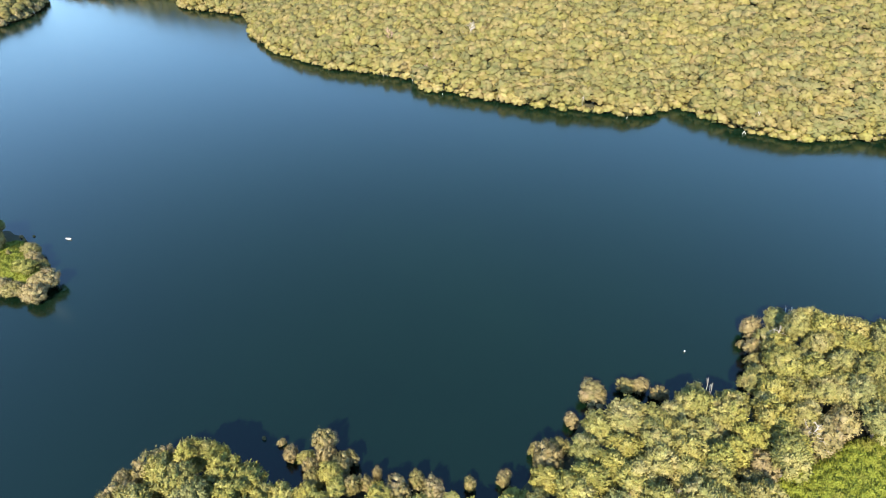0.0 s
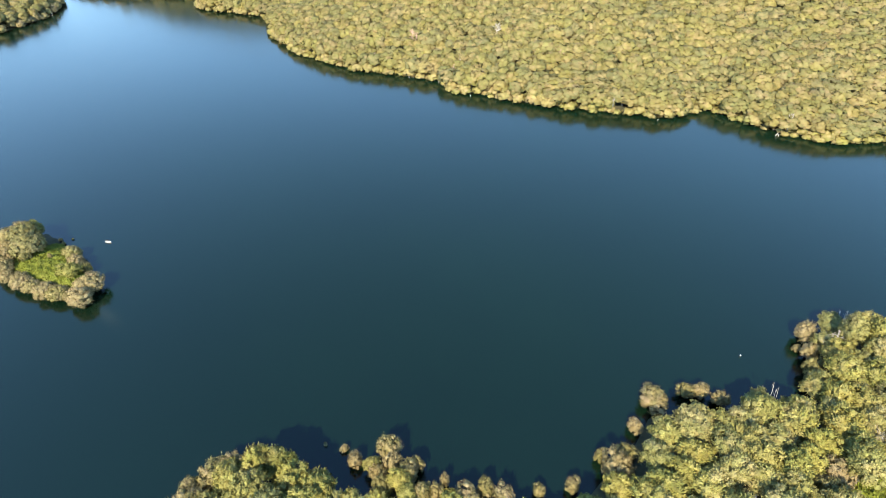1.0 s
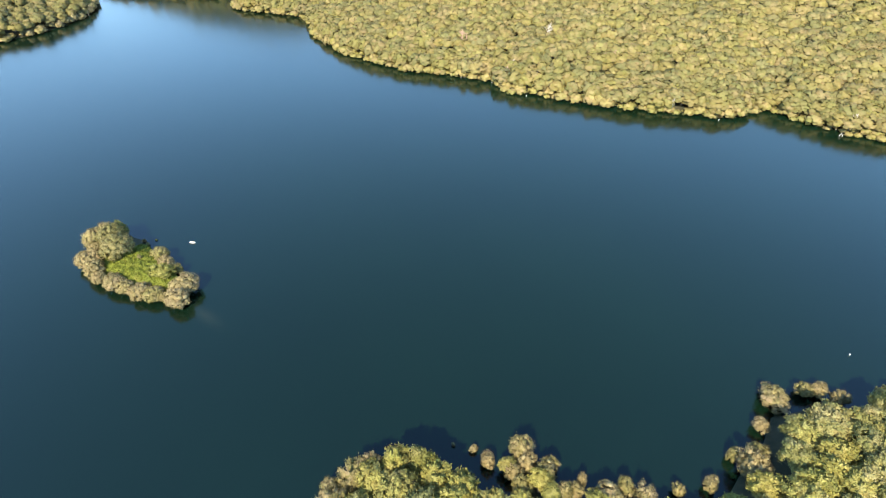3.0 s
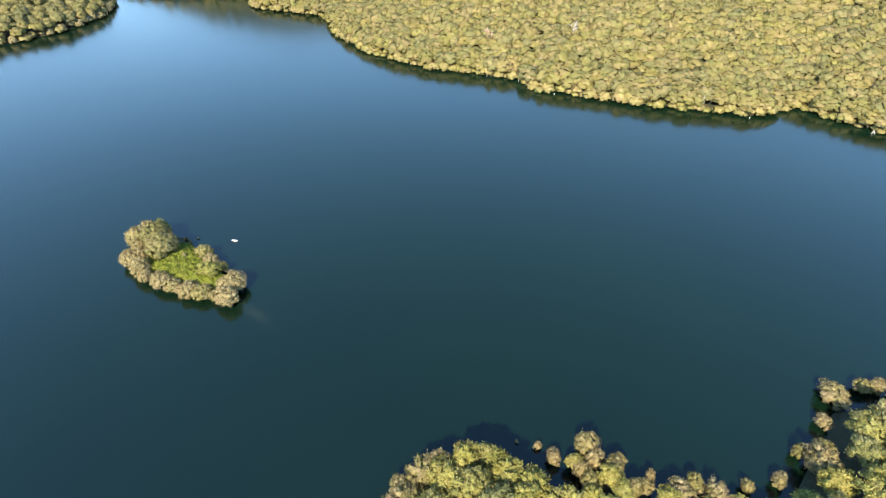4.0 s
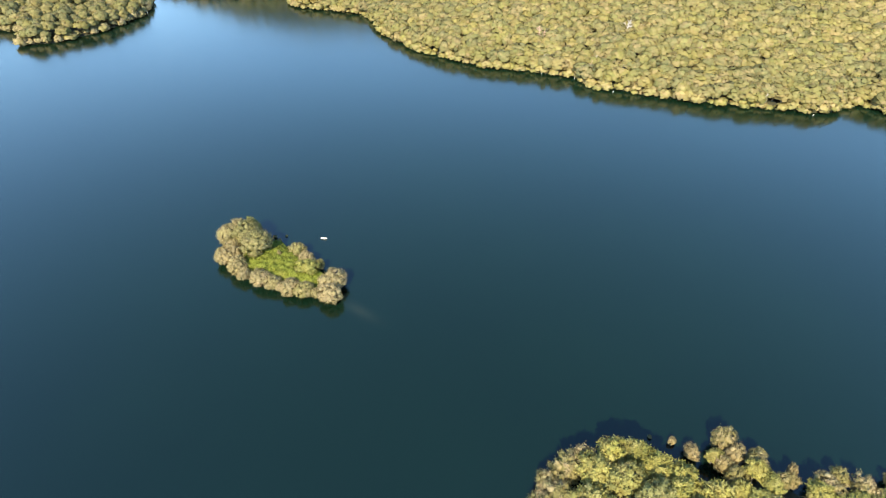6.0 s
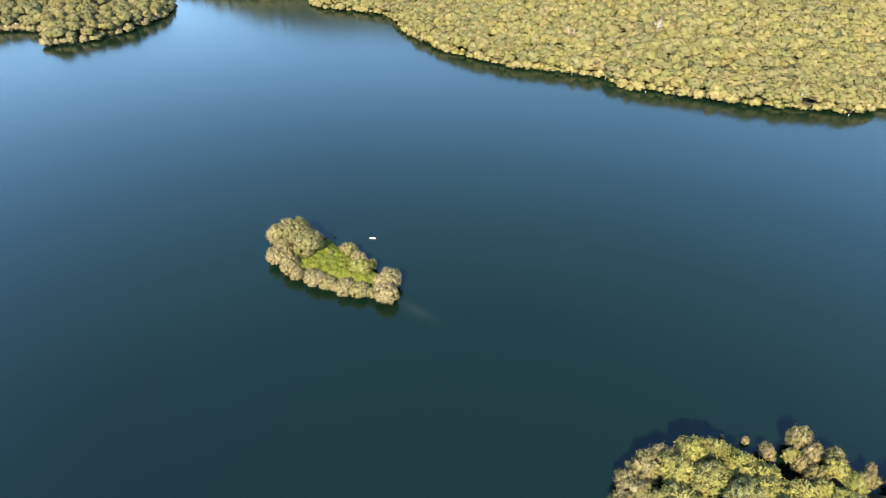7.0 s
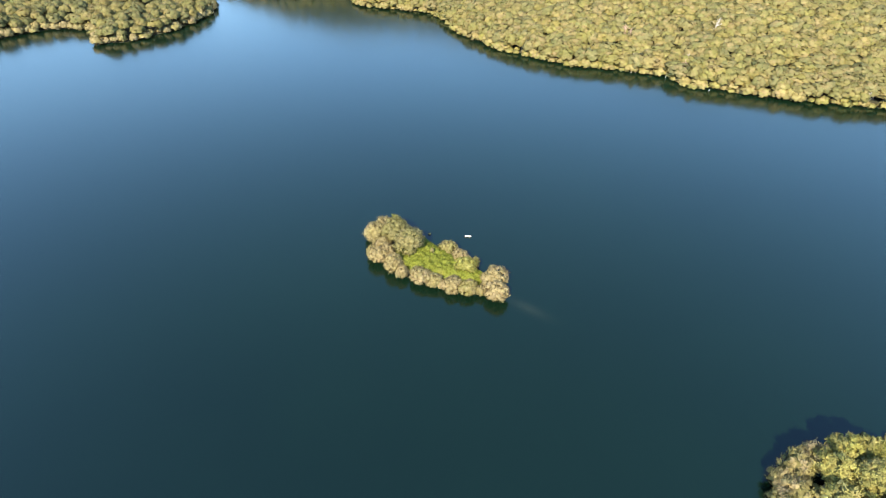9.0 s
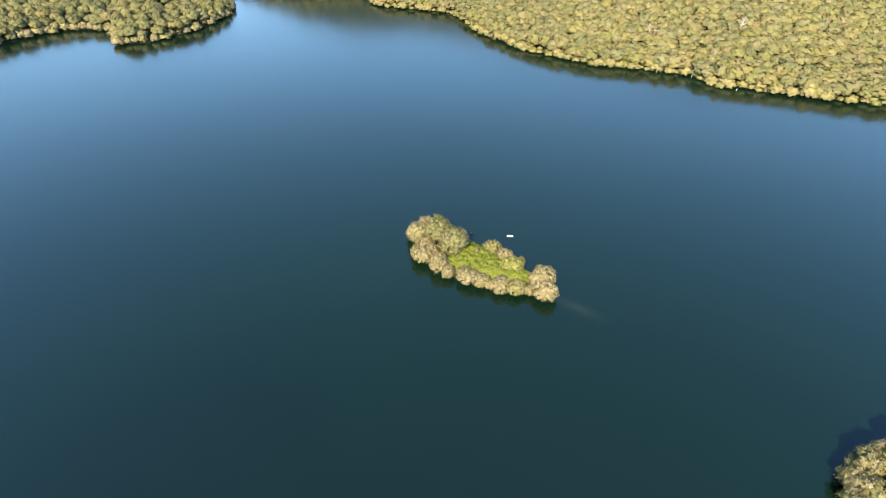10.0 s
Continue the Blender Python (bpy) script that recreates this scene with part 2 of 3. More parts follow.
def wood(rng, low, places, girth):
    """A leaning, tapered trunk with a limb into each lobe."""
    bm = bmesh.new()
    lean = rng.normal(0, 0.12, 2)
    fork = np.array([lean[0] * low, lean[1] * low, max(low, 0.6)])
    tube(bm, [(0, 0, -0.6), (0.4 * fork[0], 0.4 * fork[1], 0.4 * fork[2]), tuple(fork)], [girth * 1.3, girth, girth * 0.8], 7)
    for c in places:
        tip = fork + (c - fork) * 0.85
        tube(bm, [tuple(fork - (0, 0, 0.1)), tuple(fork + (c - fork) * 0.45 + (0, 0, 0.2)), tuple(tip)], [girth * 0.55, girth * 0.35, girth * 0.12], 5)
    return bm


def tree(kind, seed, r, h, leaf, clear, label, group, **shape):
    """A standing tree or shrub, as a thing with a trunk and a crown."""
    rng = np.random.default_rng(seed)
    ob = new(kind)
    v, q, f, places, normals, tones = crown(rng, r, h * clear, h, **shape)
    part("trunk", wood(rng, h * clear, places, 0.035 * h * (0.6 + 0.06 * r)), BARK, ob)
    part("crown", mesh_of("crown", v, q, f, normals, tones), leaf, ob)
    return tagged(ob, label, "shrub" if "shrub" in kind else "tree", group)


def stands(models, spots, rng):
    """Copies of the models at (x, y, z, scale, stretch), each turned its own way. The models themselves take the first spots."""
    for k, (x, y, z, s, up) in enumerate(spots):
        ob = models[k % len(models)]
        m = pose(x, y, z, rng.uniform(-4, 4), rng.uniform(-4, 4), rng.uniform(0, 360))
        if k >= len(models):
            ob = copy_thing(ob, m)
        else:
            ob.matrix_basis = m
        ob.scale = (s, s, s * up)


# ---- the lie of the land ----
NEAR = [(-420, -10), (-160, 12), (-95, 25), (-74, 42), (-72, 56), (-68, 64), (-61, 69), (-53, 70), (-45, 67), (-40, 63), (-36, 59), (-32.5, 63), (-33, 71), (-29, 75), (-23, 71), (-16, 66), (-10, 64), (0, 63), (12, 65),
        (18, 71), (27, 79), (32, 87), (46, 90), (54, 87), (71, 87), (77, 93), (80, 103), (85, 110), (95, 115), (112, 111), (130, 109), (210, 116), (460, 110), (2900, 90), (2900, -2900), (-2900, -2900), (-2900, -60)]
FAR = [(-1000, 1700), (-580, 960), (-470, 760), (-402, 600), (-345, 522), (-300, 503), (-250, 496), (-214, 500), (-208, 463), (-202, 455), (-166, 442), (-149, 434), (-130, 387), (-107, 353), (-74, 326), (-38, 315), (-21, 306), (-10, 289), (17, 279),
       (47, 266), (74, 258), (90, 255), (104, 260), (111, 268), (121, 253), (131, 246), (136, 237), (156, 227), (178, 229), (215, 222), (330, 190), (700, 150), (2900, 130), (2900, 2900), (-1000, 2900)]
SPIT = [(-2900, 330), (-700, 350), (-500, 362), (-446, 377), (-436, 392), (-417, 407), (-398, 408), (-384, 403), (-367, 374), (-349, 377), (-330, 398), (-319, 419), (-314, 446), (-322, 470), (-350, 520), (-430, 700), (-560, 1000), (-1300, 2900), (-2900, 2900)]
ISLE = [(-171, 157), (-169, 146), (-162, 140), (-157, 136), (-149, 132.5), (-138, 128.5), (-129, 125), (-125.5, 130), (-126, 137), (-133, 143), (-141, 151), (-148, 157), (-152, 162), (-161, 168), (-169, 165)]


def inland(poly, x, y):
    """Metres from the shore, positive on the land."""
    p = np.array(poly, float)
    q = np.roll(p, -1, 0)
    best, odd = np.full(x.shape, 1e9), np.zeros(x.shape, bool)
    for (ax, ay), (bx, by) in zip(p, q):
        dx, dy = bx - ax, by - ay
        u = np.clip(((x - ax) * dx + (y - ay) * dy) / (dx * dx + dy * dy), 0, 1)
        best = np.minimum(best, np.hypot(x - ax - u * dx, y - ay - u * dy))
        if ay != by:
            odd ^= ((ay > y) != (by > y)) & (x < ax + (y - ay) * dx / dy)
    return np.where(odd, best, -best)


def ground_height(x, y):
    x, y = np.asarray(x, float), np.asarray(y, float)
    wave = 0.9 * np.sin(0.31 * x + 0.13 * y) * np.sin(0.27 * y - 0.11 * x) + 0.6 * np.sin(0.83 * x - 0.4 * y)
    near, far, spit, isle = (inland(q, x, y) for q in (NEAR, FAR, SPIT, ISLE))
    d = np.maximum.reduce([near - 2.6, far - 2.6, spit - 1.2, isle - 2.6]) + 0.5 * wave
    # lake head and land behind the spit: unseen, shaped to darken the lake's reflections
    steep = 0.30 + 0.24 * np.clip((y - 500) / 90, 0, 1)
    rise = np.where(far > 0, 260 * (1 - np.exp(-steep * np.maximum(d, 0) / 260)), np.where(near > 0, 9 * (1 - np.exp(-0.4 * np.maximum(d, 0) / 9)), np.where(isle > 0, 1.2 * (1 - np.exp(-0.3 * np.maximum(d, 0))), 6 * (1 - np.exp(-0.1 * np.maximum(d, 0) / 6)) + 240 * (1 - np.exp(-0.32 * np.maximum(d - 120, 0) / 240)))))
    lump = np.where(d > 6, 0.8 * np.sin(0.09 * x + 1) * np.sin(0.11 * y), 0)
    return np.where(d > 0, rise + lump * np.minimum(1, d / 40), -np.minimum(-d * 0.22, 7))


def axis(lo, hi, step, reach):
    fine = np.arange(lo, hi + 0.1, step)
    grow = np.cumsum(step * 1.3 ** np.arange(1, 30))
    return np.concatenate([(lo - grow[grow < reach])[::-1], fine, hi + grow[grow < reach]])


gx, gy = axis(-520, 330, 3.0, 3000), axis(40, 520, 3.0, 3000)
X, Y = np.meshgrid(gx, gy)
nx, ny = len(gx), len(gy)
cell = np.arange(nx * ny).reshape(ny, nx)
me = mesh_of("ground", np.stack([X, Y, ground_height(X, Y)], -1).reshape(-1, 3), np.stack([cell[:-1, :-1], cell[:-1, 1:], cell[1:, 1:], cell[1:, :-1]], -1).reshape(-1, 4))
me.polygons.foreach_set("use_smooth", np.ones(len(me.polygons), bool))
tagged(part("ground", me, SOIL), "leaf-littered banks and wooded hillside round the lake", "ground", kind="structure")
bm = bmesh.new()
bm.faces.new([bm.verts.new(c) for c in ((-3000, -3000, 0), (3000, -3000, 0), (3000, 3000, 0), (-3000, 3000, 0))])
tagged(part("water", bm, water_mat), "calm dark blue-green lake water with faint ripples", "lake", kind="structure")


def scatter(rng, box, gap, allowed, taken=()):
    """Spots about a gap apart inside the box where allowed says so."""
    x0, y0, x1, y1 = box
    cells, kept = {}, []
    for x, y in taken:
        cells.setdefault((int(x // gap), int(y // gap)), []).append((x, y))
    tries = rng.uniform((x0, y0), (x1, y1), (int(9 * (x1 - x0) * (y1 - y0) / gap ** 2), 2))
    for x, y in tries[allowed(tries[:, 0], tries[:, 1])]:
        i, j = int(x // gap), int(y // gap)
        if all((x - a) ** 2 + (y - b) ** 2 > gap * gap for m in (i - 1, i, i + 1) for n in (j - 1, j, j + 1) for a, b in cells.get((m, n), ())):
            cells.setdefault((i, j), []).append((x, y))
            kept.append((x, y))
    return kept


# ---- near bank ----
rng = np.random.default_rng(11)
BROAD = dict(clumps=74, cover=50, size=0.43, clump=0.2, blades=1, slim=0.28, wild=0.95, upright=0.5, lumpy=0.36, hem=-0.3, shoots=0.5)
SHRUBBY = dict(clumps=60, cover=44, size=0.36, clump=0.24, blades=1, slim=0.25, wild=0.95, upright=0.3, lumpy=0.16, hem=-0.6, shoots=0.25)
STRAGGLY = dict(clumps=56, cover=46, size=0.36, clump=0.23, blades=1, slim=0.24, wild=1.0, upright=0.5, lumpy=0.34, hem=-0.6, shoots=0.5)
oaks = [tree("oak_tree", 20 + k, 4.2, 11.0, LEAF_OAK, 0.3, "olive-green oak in full leaf on the wooded bank", "trees of the near bank", **BROAD) for k in range(5)]
alders = [tree("alder_tree", 30 + k, 3.4, 11.0, LEAF_ALDER, 0.2, "yellow-green alder in full leaf on the wooded bank", "trees of the near bank", **BROAD) for k in range(3)]
willows = [tree("willow_shrub", 40 + k, 3.6, 6.0, LEAF_WILLOW, 0.04, "rounded tan autumn willow shrub on the small island", "willows of the island", **SHRUBBY) for k in range(4)]

# x, y, spread and height in metres
bank_willows = [tree("willow_shrub", 50 + k, 3.6, 6.0, LEAF_WILLOW, 0.04, "straggly tan willow shrub at the water's edge", "willows of the near bank", **STRAGGLY) for k in range(4)]
WILLOWS = [(-69.5, 62, 4.1, 8.0), (-66, 68, 4.4, 8.6), (-71.5, 65, 2.9, 6.6), (-73.5, 60, 3.2, 6.4), (-62.5, 70.6, 2.8, 8.6), (-39.8, 76.8, 1.1, 2.0), (-44.6, 78.3, 0.55, 1.2), (-36.7, 73.2, 2.0, 4.2), (-29, 75.3, 2.8, 7.2), (-24.5, 69, 2.7, 6.6), (-22.4, 71.8, 1.8, 5.2), (-18.3, 65.5, 1.9, 5.2), (-16, 68, 1.3, 4.4),
           (-11, 63.4, 3.4, 6.6), (-7.2, 66, 2.2, 5.6), (-3.4, 63.4, 3.0, 6.4), (4.8, 65.7, 1.6, 3.8), (12.3, 67, 1.9, 4.2), (19.8, 74, 1.7, 4.2), (25.8, 74.8, 2.4, 4.4), (22.3, 70, 3.9, 8.0), (29.8, 81.6, 2.0, 4.2), (36.2, 89.4, 4.2, 5.0),
           (45.5, 92, 2.4, 4.3), (49, 92.2, 2.3, 4.3), (53.2, 89.7, 2.3, 4.2), (81, 107, 1.3, 2.4), (84.3, 110.5, 3.0, 7.2), (82.5, 104, 2.4, 6), (80.5, 99, 2.4, 6.5), (78.5, 94.5, 2.6, 7), (-31, 69.5, 2.0, 5.5), (-30, 66, 2.3, 6.2), (-28, 71.5, 2.3, 6.6), (-21, 64.5, 2.2, 6)]
OAKS = [(-61.5, 65, 4.6, 11.6), (-56.5, 62.5, 4.4, 12), (-52, 57, 4.3, 12), (-64, 58.5, 4.2, 11), (59, 84, 3.9, 10.2), (66.5, 82.5, 3.9, 10.2), (40, 76, 5.2, 10.6), (46, 75, 4.6, 11), (33.8, 75, 4.2, 9.6), (30, 68, 4.2, 10), (52, 77, 4.4, 10), (92.5, 113, 4.3, 6.8), (102.5, 110, 4.2, 6.6), (111, 107, 4.2, 8), (76, 90, 4.2, 10), (87, 105, 4.2, 7.6)]
ALDERS = [(-57.5, 69, 3.6, 12.4), (-52.5, 68.6, 3.6, 12.8), (-48.5, 65.2, 4.2, 12.2), (-43.6, 63.2, 4.2, 10.6), (-46.5, 60, 3.8, 11), (-40.5, 60, 3.6, 9.4), (-36.5, 61.3, 3.4, 8.4), (-32.7, 71.3, 2.0, 5.4), (-26, 66, 2.6, 6.8), (-31, 62, 2.7, 7), (-24, 63, 2.4, 6.6), (-15, 60.5, 3.0, 7), (13.2, 60, 3.5, 6.2), (21, 63, 3.6, 9)]
# x, y, spread and height of the grown-over tan thorn trees behind the clearing
THORNS = [(77, 70.5, 4.2, 8.6), (82.5, 72.5, 4.0, 8.8), (65, 65, 4.0, 8.2), (61.5, 60.5, 3.6, 7.6), (88, 76, 3.8, 8.8)]


def clearing(x, y):
    """The bramble clearing on the near bank."""
    return inland([(58, 44), (60, 54), (68, 63.5), (80, 66.5), (88, 71), (97, 73), (115, 74), (125, 66), (120, 44)], x, y) > 0


def on(spots, r, h):
    """Spots of (x, y, spread, height) as places and scales for models of spread r and height h."""
    return [(x, y, max(float(ground_height(x, y)), -0.25), a / r, (b / h) / (a / r)) for x, y, a, b in spots]


def copies(models, spots, rng, label, group):
    """Further copies of models, with a label and group of their own."""
    made = []
    for k, (x, y, z, s, up) in enumerate(spots):
        ob = copy_thing(models[rng.integers(len(models))], pose(x, y, z, rng.uniform(-4, 4), rng.uniform(-4, 4), rng.uniform(0, 360)))
        ob.scale = (s, s, s * up)
        made.append(tagged(ob, label, group=group))
    return made


stands(bank_willows, on(WILLOWS, 3.6, 6.0), rng)
copies(bank_willows, on(THORNS, 3.6, 6.0), rng, "tan dry-twigged thorn tree beside the bramble clearing", "thorns of the clearing")
taken = [(c[0], c[1]) for c in WILLOWS + OAKS + ALDERS + THORNS]
fill = scatter(rng, (-72, 44, 160, 112), 4.7, lambda x, y: (inland(NEAR, x, y) > 4.0) & (y > 53) & (x < 66 + 0.62 * y) & ((x < -38) | (x > -8) | (y < 60)) & ((x < 27) | (x > 57) | (y < 78)) & ~clearing(x, y), taken)
fill_oak, fill_alder = [], []
for x, y in fill:
    tall = 9.6 + 1.8 * min(1, max(0, x / 60)) if x > 12 else 5.2 if x > -38 else 10.5
    (fill_alder if rng.random() < 0.25 else fill_oak).append((x, y, rng.uniform(3.5, 4.7), tall * rng.uniform(0.86, 1.12)))
stands(oaks, on(OAKS + fill_oak, 4.2, 11.0), rng)
stands(alders, on(ALDERS + fill_alder, 3.4, 11.0), rng)


def thicket(name, outline, high, seed, sprays, size, mat):
    """A mound of brambles over the outline: a lumpy leafy skin with loose sprays."""
    rng = np.random.default_rng(seed)
    o = np.array(outline, float)
    x, y = rng.uniform(o.min(0), o.max(0), (sprays * 3, 2)).T
    d = inland(outline, x, y)
    x, y = x[d > 0][:sprays], y[d > 0][:sprays]

    waves = [(rng.uniform(0.9, 3.4), k * math.pi / 18, rng.uniform(0, 6)) for k in range(18)]

    def top(x, y):
        d = np.maximum(inland(outline, x, y), 0)
        lump = 0.75 + sum(0.022 * np.sin(f * (x * math.cos(a) + y * math.sin(a)) + g) for f, a, g in waves)
        return ground_height(x, y) + high * lump * (1 - np.exp(-d / 0.9))

    P = np.stack([x, y, top(x, y) + rng.normal(0, 0.07, len(x))], 1)
    e = 0.2
    N = unit(np.stack([top(x - e, y) - top(x + e, y), top(x, y - e) - top(x, y + e), np.full(len(x), 2 * e)], 1))
    V, normals = sprays_at(rng, P, N, size, 3, 0.24, 0.25, 0.6)
    quads = np.arange(len(V)).reshape(-1, 4)
    step = 0.7
    ax, ay = np.arange(o[:, 0].min(), o[:, 0].max(), step), np.arange(o[:, 1].min(), o[:, 1].max(), step)
    gx, gy = np.meshgrid(ax, ay)
    skin = np.stack([gx, gy, np.where(inland(outline, gx, gy) > 0, top(gx, gy) - 0.12, ground_height(gx, gy) - 0.4)], -1).reshape(-1, 3)
    c = np.arange(gx.size).reshape(gx.shape)
    f = np.stack([c[:-1, :-1], c[:-1, 1:], c[1:, 1:], c[1:, :-1]], -1).reshape(-1, 4)
    mid = inland(outline, skin[f].mean(1)[:, 0], skin[f].mean(1)[:, 1]) > -0.3
    return part(name, mesh_of(name, np.concatenate([V, skin]), np.concatenate([quads, f[mid] + len(V)]), None, np.concatenate([normals, np.tile((0.0, 0.0, 1.0), (len(skin), 1))])), mat)


tagged(thicket("bramble_thicket", [(57, 48), (59, 55), (67, 65), (79, 68), (87, 72.5), (97, 75), (114, 76), (114, 50)], 2.6, 3, 19000, 0.5, LEAF_BRAMBLE), "bright green bramble thicket in a clearing of the bank", "bramble")

# ---- island ----
irng = np.random.default_rng(5)
ISLE_WILLOWS = [(-167.2, 157.0, 4.5, 7.4), (-165.2, 161.4, 3.4, 7.4), (-169.2, 159.8, 2.5, 5.6), (-166.0, 146.6, 3.5, 6.0), (-168.4, 149.6, 2.1, 4.6), (-160.8, 141.8, 3.3, 6.6), (-157.9, 138.2, 2.2, 4.8), (-152.0, 136.0, 3.7, 5.2), (-147.6, 133.8, 2.9, 4.6),
                (-141.8, 131.9, 3.4, 5.0), (-137.0, 130.2, 3.2, 4.8), (-128.5, 134.0, 4.4, 6.2), (-128.5, 127.9, 3.8, 6.2), (-142.6, 150.0, 3.2, 5.4), (-138.8, 145.2, 2.8, 5.2), (-134.2, 142.8, 1.7, 4.4), (-136.4, 143.6, 1.4, 4.0), (-148, 147.4, 0.8, 3.8), (-164.6, 151.8, 2.7, 5.2),
                (-153.1, 160.6, 0.7, 1.3), (-149.2, 161.2, 0.45, 0.8), (-151, 158.5, 0.7, 1.3), (-163, 148.2, 2.4, 5.0), (-133, 129.2, 1.7, 3.6), (-145, 132.6, 1.6, 3.6)]
stands(willows, on(ISLE_WILLOWS, 3.6, 6.0), irng)
isle_trees = [tree("broad_tree", 46 + k, 4.2, 7.5, LEAF_ISLE, 0.1, "broad grey-olive tree, the tallest on the small island", "trees of the island", **dict(SHRUBBY, clumps=96, cover=46, clump=0.19, size=0.36, lumpy=0.16)) for k in range(2)]
stands(isle_trees, on([(-155.6, 150, 5.3, 9.4), (-160.6, 156.2, 4.8, 8.8)], 4.2, 7.5), irng)
copies(alders, on([(-160.4, 160.6, 3.3, 7.9)], 3.4, 11.0), irng, "yellow-olive tree in the tall clump of the island", "trees of the island")
copies(alders, on([(-137.4, 139, 3.6, 5.8)], 3.4, 11.0), irng, "low round yellow-green tree on the small island", "trees of the island")
tagged(thicket("bramble_thicket", [(-150.5, 158), (-143.3, 150), (-136, 143), (-130, 137), (-134, 132.5), (-142, 134.5), (-151, 138), (-162, 144), (-160, 152)], 2.7, 4, 8000, 0.5, LEAF_BRAMBLE), "bright green bramble thicket in the middle of the island", "bramble")

# ---- far hillside ----
frng = np.random.default_rng(8)
far_oaks = [tree("hillside_oak", 60 + k, 4.0, 9.5, LEAF_HILL_HAZED, 0.1, "olive-green oak on the far wooded hillside", "front trees of the hillside", clumps=40, cover=10, size=0.72, clump=0.25, blades=1, slim=0.3, wild=0.85, lumpy=0.2, hem=-0.3, heart=0.94, facing=0.45, soft=0.78) for k in range(6)]
far_shrubs = [tree("shoreline_shrub", 70 + k, 3.0, 4.2, LEAF_SHORE, 0.02, "pale yellow-green shrub along the far shoreline", "shrubs of the far shore", clumps=24, cover=10, size=0.5, clump=0.27, blades=1, slim=0.32, wild=0.8, lumpy=0.2, hem=-0.5, heart=0.92, facing=0.45, soft=0.7) for k in range(4)]
band = (-285, 215, 300, 560)
edge = scatter(frng, band, 3.6, lambda x, y: (inland(FAR, x, y) > -1.2) & (inland(FAR, x, y) < 4.0))
stands(far_shrubs, on([(x, y, s, s * frng.uniform(0.9, 1.35)) for (x, y), s in zip(edge, 1.9 + 2.9 * frng.random(len(edge)) ** 1.5)], 3.0, 4.2), frng)
woods = scatter(frng, band, 4.35, lambda x, y: (inland(FAR, x, y) > 2.2) & (inland(FAR, x, y) < np.clip(78 + 0.3 * x, 50, 128)) & (y < 500) & (x - 0.45 * (y - 220) < 222))
woods.sort(key=lambda c: float(inland(FAR, np.array(c[0]), np.array(c[1]))) + (0 if c[0] < 210 else 1000))
stands(far_oaks, on([(x, y, frng.uniform(3.9, 6.1), frng.uniform(7.6, 10.2)) for x, y in woods[:290]], 4.0, 9.5), frng)


def joined_wood(name, models, spots, rng, mat):
    """Many small trees as one mesh, with a tone for each."""
    V, Q, T, tone, faces_out, clumps, n = [], [], [], [], [], [], 0
    for x, y, z, s, up in spots:
        v, q, f, normals, tones = models[rng.integers(len(models))]
        a = rng.uniform(0, math.tau)
        spin = np.array([[math.cos(a), math.sin(a), 0], [-math.sin(a), math.cos(a), 0], [0, 0, 1]])
        V.append((v @ spin) * (s, s, s * up) + (x, y, z)), Q.append(q + n), T.append(f + n)
        faces_out.append(normals @ spin), clumps.append(tones)
        tone.append(np.full(len(v), rng.random()))
        n += len(v)
    me = mesh_of(name, np.concatenate(V), np.concatenate(Q), np.concatenate(T), np.concatenate(faces_out), np.concatenate(clumps))
    me.attributes.new("tree_tone", "FLOAT", "POINT").data.foreach_set("value", np.concatenate(tone).astype(np.float32))
    return part(name, me, mat)


def crown_only(seed, r, h, clumps, cover, size, clump=0.36):
    v, q, f, _, normals, tones = crown(np.random.default_rng(seed), r, h * 0.3, h, clumps, cover, size, clump, 1, 0.3, 0.85, lumpy=0.2, hem=-0.05, heart=0.94, facing=0.45, soft=0.78)
    return v, q, f, normals, tones


small = [crown_only(90 + k, 4.0, 9.5, 32, 9, 0.78, 0.265) for k in range(8)]
tagged(joined_wood("hillside_wood", small, on([(x, y, frng.uniform(4.0, 6.3), frng.uniform(7.8, 10.4)) for x, y in woods[290:]], 4.0, 9.5), frng, LEAF_HILL_HAZED), "dense olive-green oak wood covering the far hillside", "wood", kind="stuff")

# unseen trees, added for their reflection in the lake
head = scatter(frng, (-520, 500, 60, 800), 9.5, lambda x, y: (inland(FAR, x, y) > 3) & (inland(FAR, x, y) < 170) & (y > 500))
low = [crown_only(100 + k, 4.0, 9.5, 28, 9, 0.8, 0.28) for k in range(6)]
sparse = [crown_only(110 + k, 4.0, 9.5, 9, 4, 1.3, 0.5) for k in range(4)]
tagged(joined_wood("lake_head_wood", sparse, on([(x, y, frng.uniform(4.0, 5.6), frng.uniform(8, 10)) for x, y in head], 4.0, 9.5), frng, LEAF_HILL_HAZED), "olive-green oak wood round the unseen lake head, added for its reflection", "wood", kind="stuff")

# ---- spit across the lake ----
srng = np.random.default_rng(9)
spit_edge = scatter(srng, (-520, 350, -310, 520), 4.4, lambda x, y: (inland(SPIT, x, y) > -0.6) & (inland(SPIT, x, y) < 5))
spit_shrubs = [tree("shoreline_shrub", 80 + k, 3.0, 4.2, LEAF_WILLOW, 0.02, "tan willow shrub on the shore of the far spit", "shrubs of the spit", clumps=24, cover=10, size=0.5, clump=0.27, blades=1, slim=0.32, wild=0.8, lumpy=0.2, hem=-0.5, heart=0.92, facing=0.45, soft=0.7) for k in range(3)]
stands(spit_shrubs, on([(x, y, srng.uniform(2.8, 4.6), srng.uniform(3.6, 6.4)) for x, y in spit_edge], 3.0, 4.2), srng)
